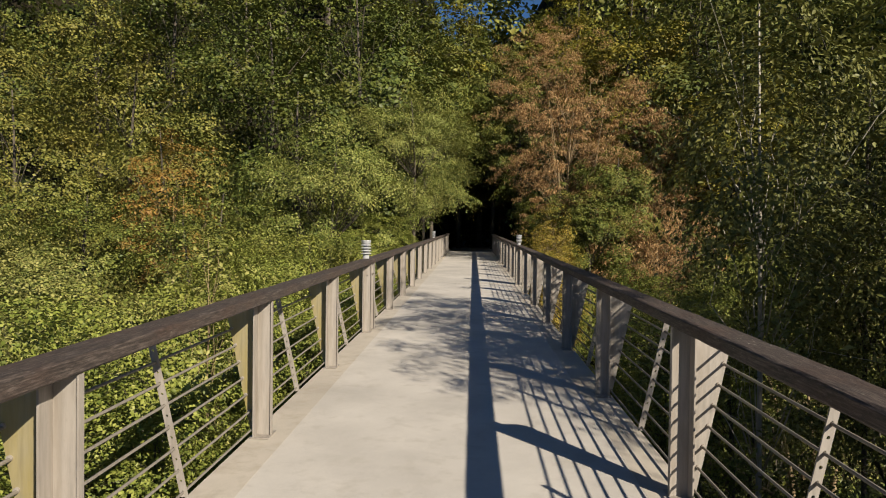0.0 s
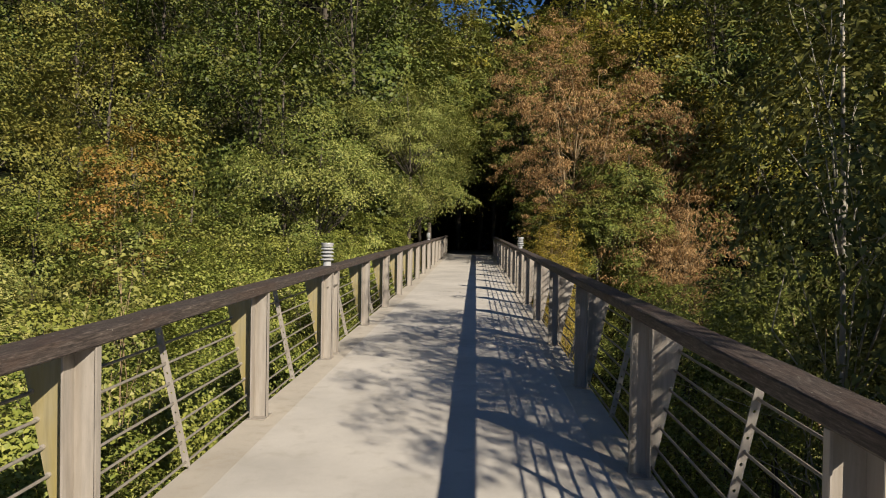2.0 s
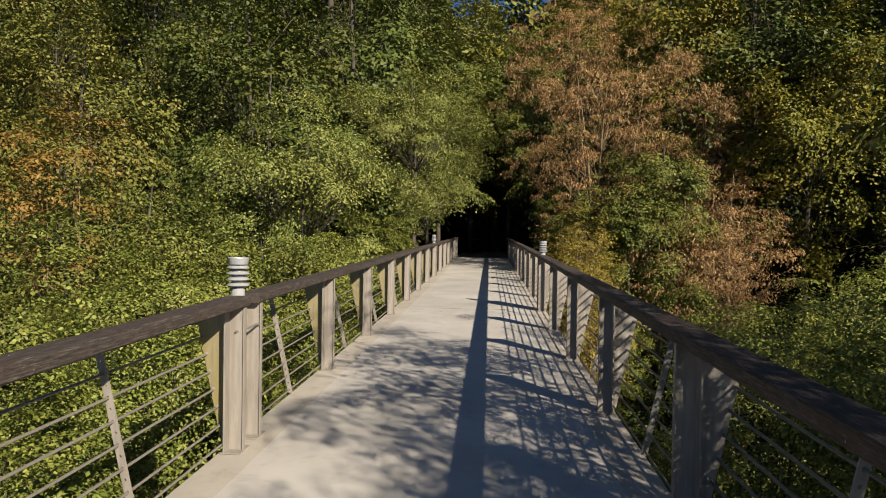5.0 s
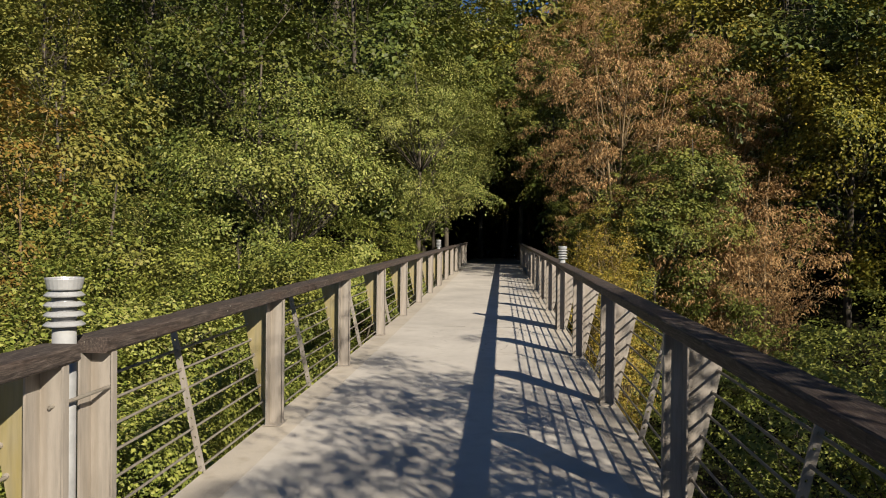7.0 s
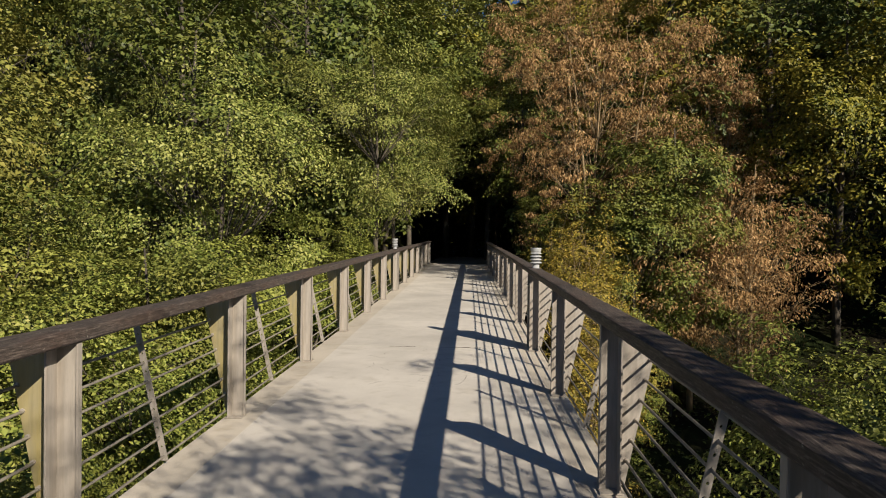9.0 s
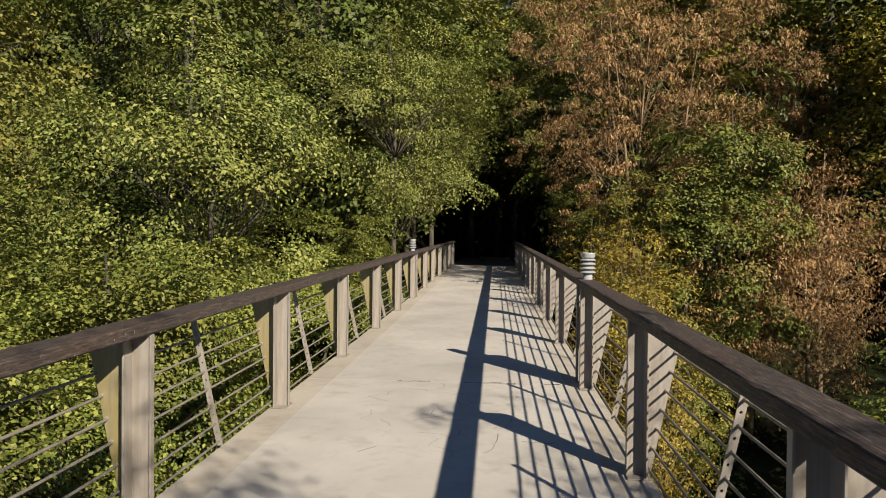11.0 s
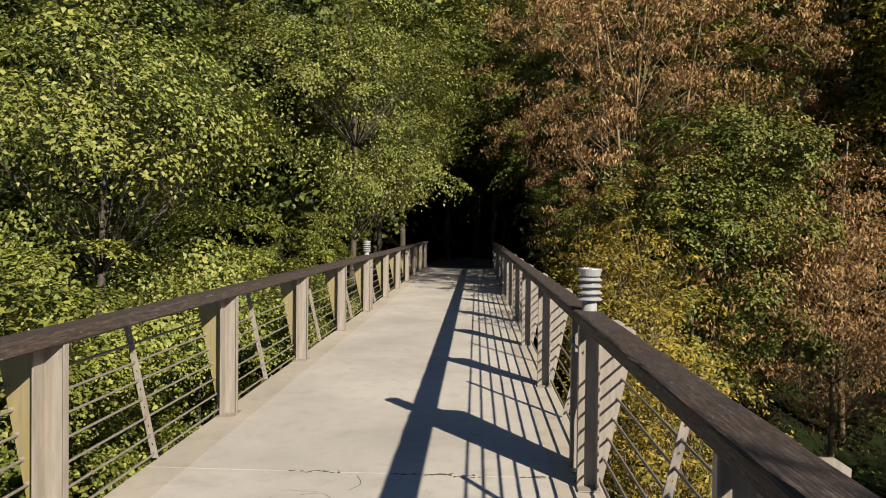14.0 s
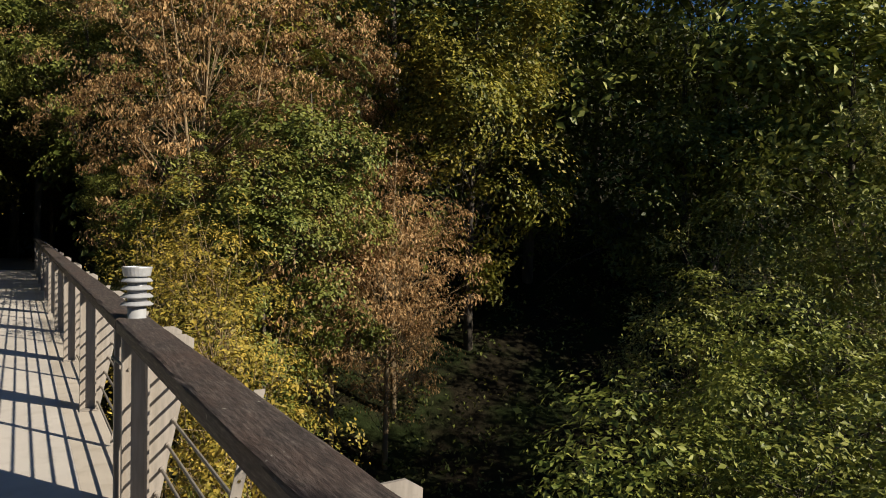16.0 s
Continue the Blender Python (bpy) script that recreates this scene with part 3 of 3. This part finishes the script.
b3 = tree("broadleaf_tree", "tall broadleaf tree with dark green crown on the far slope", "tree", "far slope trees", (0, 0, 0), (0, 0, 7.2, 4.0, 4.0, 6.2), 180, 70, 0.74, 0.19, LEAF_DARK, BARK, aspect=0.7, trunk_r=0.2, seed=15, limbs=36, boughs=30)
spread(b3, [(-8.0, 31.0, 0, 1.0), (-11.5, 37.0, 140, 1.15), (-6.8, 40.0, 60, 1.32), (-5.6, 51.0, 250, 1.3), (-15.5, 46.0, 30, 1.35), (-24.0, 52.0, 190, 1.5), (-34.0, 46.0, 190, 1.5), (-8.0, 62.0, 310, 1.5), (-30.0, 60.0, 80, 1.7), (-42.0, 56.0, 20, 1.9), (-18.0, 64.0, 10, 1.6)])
lt = tree("broadleaf_tree", "broadleaf tree with sunlit pale green leaves leaning over the railing", "tree", "", (0, 0, 0), (0, 0, 6.8, 3.0, 4.2, 4.0), 250, 150, 0.55, 0.088, LEAF_PALE, BARK, aspect=0.6, trunk_r=0.13, seed=16, limbs=50, droop=0.5, boughs=34)
spread(lt, [(-5.4, 26.0, 0, 1.0), (-3.2, 35.8, 160, 1.03), (-2.9, 39.8, 60, 0.85)])
oc = tree("shrub", "thin shrub with rusty orange autumn leaves among green trees", "shrub", "", (0, 0, 0), (0, 0, 5.4, 1.5, 1.5, 3.2), 130, 60, 0.3, 0.095, LEAF_RUST, BARK_TAN, trunk_r=0.03, trunks=4, seed=17, limbs=26, visible_limb=0.012)
spread(oc, [(-9.3, 20.0, 0, 1.08)])
ys = tree("sapling", "young sapling with pale yellow-green leaves", "tree", "", (0, 0, 0), (0, 0, 4.2, 0.7, 0.7, 2.0), 60, 26, 0.22, 0.085, LEAF_LIGHT, BARK_TAN, trunk_r=0.022, seed=18, limbs=12, visible_limb=0.008)
spread(ys, [(-4.0, 9.6, 0, 1.05)])

# east side
bi = tree("young_birch", "slender pale-barked young tree with sparse narrow leaves", "tree", "", (0, 0, 0), (0, 0, 7.0, 1.7, 2.6, 4.2), 190, 80, 0.42, 0.1, LEAF_WILLOW, BARK_PALE, aspect=0.42, trunk_r=0.05, seed=21, limbs=26, hollow=0.2, droop=0.6, visible_limb=0.012, limbs_apart=True)
spread(bi, [(3.9, 8.6, 0, 1.0)])
nt_ = tree("young_tree", "slim leafy young tree with narrow olive-green leaves beside the bridge", "tree", "", (0, 0, 0), (0, 0, 6.6, 1.8, 2.2, 4.2), 190, 90, 0.42, 0.1, LEAF_WILLOW, BARK, aspect=0.45, trunk_r=0.06, seed=33, limbs=24, hollow=0.2, droop=0.6, visible_limb=0.012)
spread(nt_, [(5.2, 4.8, 140, 1.0), (6.8, 11.2, 230, 0.95), (5.3, 8.2, 60, 0.72), (8.2, 7.6, 10, 1.05), (6.3, 1.5, 80, 1.05), (7.3, 1.4, 200, 1.12)])
w1 = tree("shrub", "sunlit shrub with fresh green leaves below the railing", "shrub", "willow shrubs", (0, 0, 0), (0, 0, 2.7, 2.1, 2.1, 2.3), 200, 95, 0.33, 0.074, LEAF_FRESH, BARK, aspect=0.5, trunk_r=0.04, trunks=5, seed=22, limbs=40, spike=0.9, up=0.3, boughs=60)
spread(w1, [(8.0, 19.6, 0, 1.05), (5.3, 18.4, 70, 0.92), (8.4, 17.6, 100, 1.0), (11.4, 18.4, 150, 1.0), (4.9, 15.6, 200, 0.93), (5.0, 12.4, 40, 0.95), (10.6, 21.4, 300, 1.05), (4.6, 28.2, 130, 0.6)])
w2 = tree("shrub", "olive-brown shrub with upright shoots in the valley", "shrub", "willow shrubs", (0, 0, 0), (0, 0, 3.1, 2.2, 2.2, 2.8), 200, 92, 0.34, 0.085, LEAF_LIGHT, BARK_TAN, aspect=0.35, trunk_r=0.05, trunks=5, seed=23, limbs=50, spike=1.2, up=0.3, boughs=60)
spread(w2, [(11.8, 23.4, 0, 1.05), (7.6, 14.4, 120, 1.1), (14.8, 19.6, 220, 1.15), (18.8, 23.4, 80, 1.25)])
e1 = tree("broadleaf_tree", "shaded broadleaf tree with dark green leaves east of the bridge, set includes unseen shade casters", "tree", "east slope trees", (0, 0, 0), (0, 0, 5.4, 3.2, 3.2, 4.9), 170, 92, 0.75, 0.17, LEAF_FRESH, BARK, trunk_r=0.15, seed=24, limbs=36, boughs=48)
spread(e1, [(22.0, 26.5, 190, 1.3), (22.5, 31.5, 300, 1.5), (27.0, 26.5, 130, 1.3), (30.0, 31.0, 10, 1.7)])
e3_with_shade_casters = tree("broadleaf_tree", "shaded broadleaf tree with dark green leaves east of the bridge, set includes unseen shade casters", "tree", "east slope trees", (0, 0, 0), (0, 0, 5.4, 3.2, 3.2, 4.9), 170, 88, 0.72, 0.155, LEAF_DARK, BARK, trunk_r=0.15, seed=35, limbs=30, boughs=44)
# the last six copies stand out of view, added to shade the valley
spread(e3_with_shade_casters, [(20.5, 31.0, 0, 1.15), (17.5, 36.0, 80, 1.3), (12.6, 37.5, 20, 1.4), (19.0, 40.0, 140, 1.7), (27.0, 42.0, 70, 1.9), (10.9, 4.0, 200, 0.98), (9.3, 0.2, 310, 0.92), (13.6, -0.4, 60, 1.15), (16.5, -4.0, 20, 1.15), (15.6, 19.2, 110, 0.85), (18.6, 17.4, 250, 1.02)])
e2 = tree("broadleaf_tree", "broadleaf tree turning yellowish green on the valley slope", "tree", "east slope trees", (0, 0, 0), (0, 0, 6.0, 2.6, 2.6, 5.0), 210, 110, 0.5, 0.125, LEAF_GOLD, BARK, trunk_r=0.13, seed=25, limbs=40, hollow=0.3, boughs=34)
spread(e2, [(13.0, 33.4, 0, 1.2), (9.0, 39.5, 100, 1.3), (8.5, 54.0, 200, 1.5), (0.6, 62.0, 280, 1.75)])
br = tree("withered_tree", "tree with withered reddish brown hanging leaves and bare twigs", "tree", "withered trees", (0, 0, 0), (0, 0, 8.3, 4.3, 3.4, 5.3), 520, 66, 0.3, 0.12, LEAF_BROWN, BARK_TAN, aspect=0.33, trunk_r=0.085, trunks=4, seed=26, limbs=90, hollow=0.35, droop=1.3, visible_limb=0.016, up=0.1, boughs=60, spray=0.15)
spread(br, [(5.0, 33.6, 0, 1.0), (5.4, 49.5, 150, 1.25), (8.8, 36.0, 70, 0.85)])
brl = tree("withered_shrub", "withered shrub with drooping brown twigs below the tree", "shrub", "withered trees", (0, 0, 0), (0, 0, 3.4, 1.7, 1.6, 2.6), 190, 52, 0.24, 0.08, LEAF_BROWN, BARK_TAN, aspect=0.35, trunk_r=0.07, seed=27, limbs=70, hollow=0.3, droop=1.2, spray=0.1)
spread(brl, [(8.5, 30.4, 0, 1.15), (7.4, 31.2, 120, 1.3), (9.6, 32.0, 220, 1.2)])
iv = tree("ivy_shrub", "green ivy and shrub growth climbing through withered branches", "shrub", "", (0, 0, 0), (0, 0, 4.6, 1.7, 1.5, 3.8), 220, 110, 0.34, 0.095, LEAF_MID, BARK, trunk_r=0.09, seed=28, limbs=24, boughs=26)
spread(iv, [(5.4, 30.0, 0, 1.0), (6.7, 31.0, 150, 1.2), (3.4, 36.6, 200, 0.6), (4.2, 31.6, 30, 0.9)])
yl = tree("yellow_shrub", "tall shrub with yellowing leaves on thin tan stems beside the railing", "shrub", "", (0, 0, 0), (0, 0, 4.6, 1.2, 1.9, 2.9), 260, 42, 0.24, 0.085, LEAF_YELLOW, BARK_TAN, aspect=0.45, trunk_r=0.02, trunks=5, seed=29, limbs=90, hollow=0.2, visible_limb=0.01)
spread(yl, [(3.3, 26.4, 0, 1.0), (3.1, 23.2, 120, 0.78), (3.4, 30.2, 210, 0.95)])
po = tree("tall_slender_tree", "tall slender tree with brownish upright branches far behind", "tree", "", (0, 0, 0), (0, 0, 9.0, 1.5, 1.5, 6.5), 170, 40, 0.3, 0.15, LEAF_BROWN, BARK_TAN, trunk_r=0.12, seed=30, limbs=60, spike=1.5)
spread(po, [(2.6, 64.0, 0, 1.0)])

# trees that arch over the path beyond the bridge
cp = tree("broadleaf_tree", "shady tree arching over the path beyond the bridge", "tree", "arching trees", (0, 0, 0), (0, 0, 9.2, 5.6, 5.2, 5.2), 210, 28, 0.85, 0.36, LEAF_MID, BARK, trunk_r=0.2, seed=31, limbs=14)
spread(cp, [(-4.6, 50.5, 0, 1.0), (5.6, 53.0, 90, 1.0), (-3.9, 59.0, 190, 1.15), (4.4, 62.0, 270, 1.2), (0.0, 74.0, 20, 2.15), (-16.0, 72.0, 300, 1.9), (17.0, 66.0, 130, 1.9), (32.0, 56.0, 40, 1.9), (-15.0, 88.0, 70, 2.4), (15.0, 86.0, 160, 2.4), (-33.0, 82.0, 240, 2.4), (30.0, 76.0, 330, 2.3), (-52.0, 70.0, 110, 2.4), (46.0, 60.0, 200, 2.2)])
# backdrop added to block sky and sun, so the opening under the trees goes black
th = tree("thicket_blocker", "dense dark shrubbery added to block light at the end of the path", "shrub", "thickets", (0, 0, 0), (0, 0, 3.6, 4.6, 3.0, 3.9), 170, 22, 0.7, 0.4, LEAF_DARK, BARK, trunk_r=0.07, trunks=4, seed=32)
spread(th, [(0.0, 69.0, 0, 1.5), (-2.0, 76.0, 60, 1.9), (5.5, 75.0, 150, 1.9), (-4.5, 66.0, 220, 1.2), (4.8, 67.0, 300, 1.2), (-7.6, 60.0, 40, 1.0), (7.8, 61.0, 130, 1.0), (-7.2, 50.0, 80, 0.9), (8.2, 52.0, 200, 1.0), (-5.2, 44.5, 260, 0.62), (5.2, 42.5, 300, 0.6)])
tn = tree("broadleaf_tree", "green tree whose crown hangs above the end of the bridge", "tree", "arching trees", (0, 0, 0), (0, 0, 8.6, 3.6, 3.4, 4.6), 260, 72, 0.5, 0.17, LEAF_MID, BARK, trunk_r=0.15, seed=34, limbs=30, boughs=36)
spread(tn, [(-2.9, 47.5, 0, 1.05), (1.6, 54.5, 120, 1.15), (3.1, 44.0, 60, 0.8), (-1.2, 59.0, 220, 1.5)])


# low dark undergrowth on the valley floor on both sides of the bridge
def undergrowth(tufts, per, seed):
    rng = np.random.default_rng(seed)
    C = []
    while len(C) < tufts:
        x, y = rng.uniform(-20, 30), rng.uniform(8, 38)
        if abs(x) > 2.6:
            C.append((x, y, ground_z(x, y)))
    C = np.array(C)
    tall = rng.uniform(0.12, 0.65, tufts)
    who = np.repeat(np.arange(tufts), per)
    n = len(who)
    q = rng.random(n)
    P = C[who] + rng.normal(size=(n, 3)) * np.array([0.28, 0.28, 0.0])
    P[:, 2] += q * tall[who] + 0.02
    N = rng.normal(size=(n, 3)) * 0.6 + np.array([0, 0, 0.8])
    ob = new("undergrowth", leaf_mesh("undergrowth", leaf_arrays(P, N, 0.15, 0.5, rng, 0.1), LEAF_DARK))
    tagged(ob, "low dark green undergrowth covering the valley floor", "undergrowth", kind="stuff")


undergrowth(2600, 16, 41)
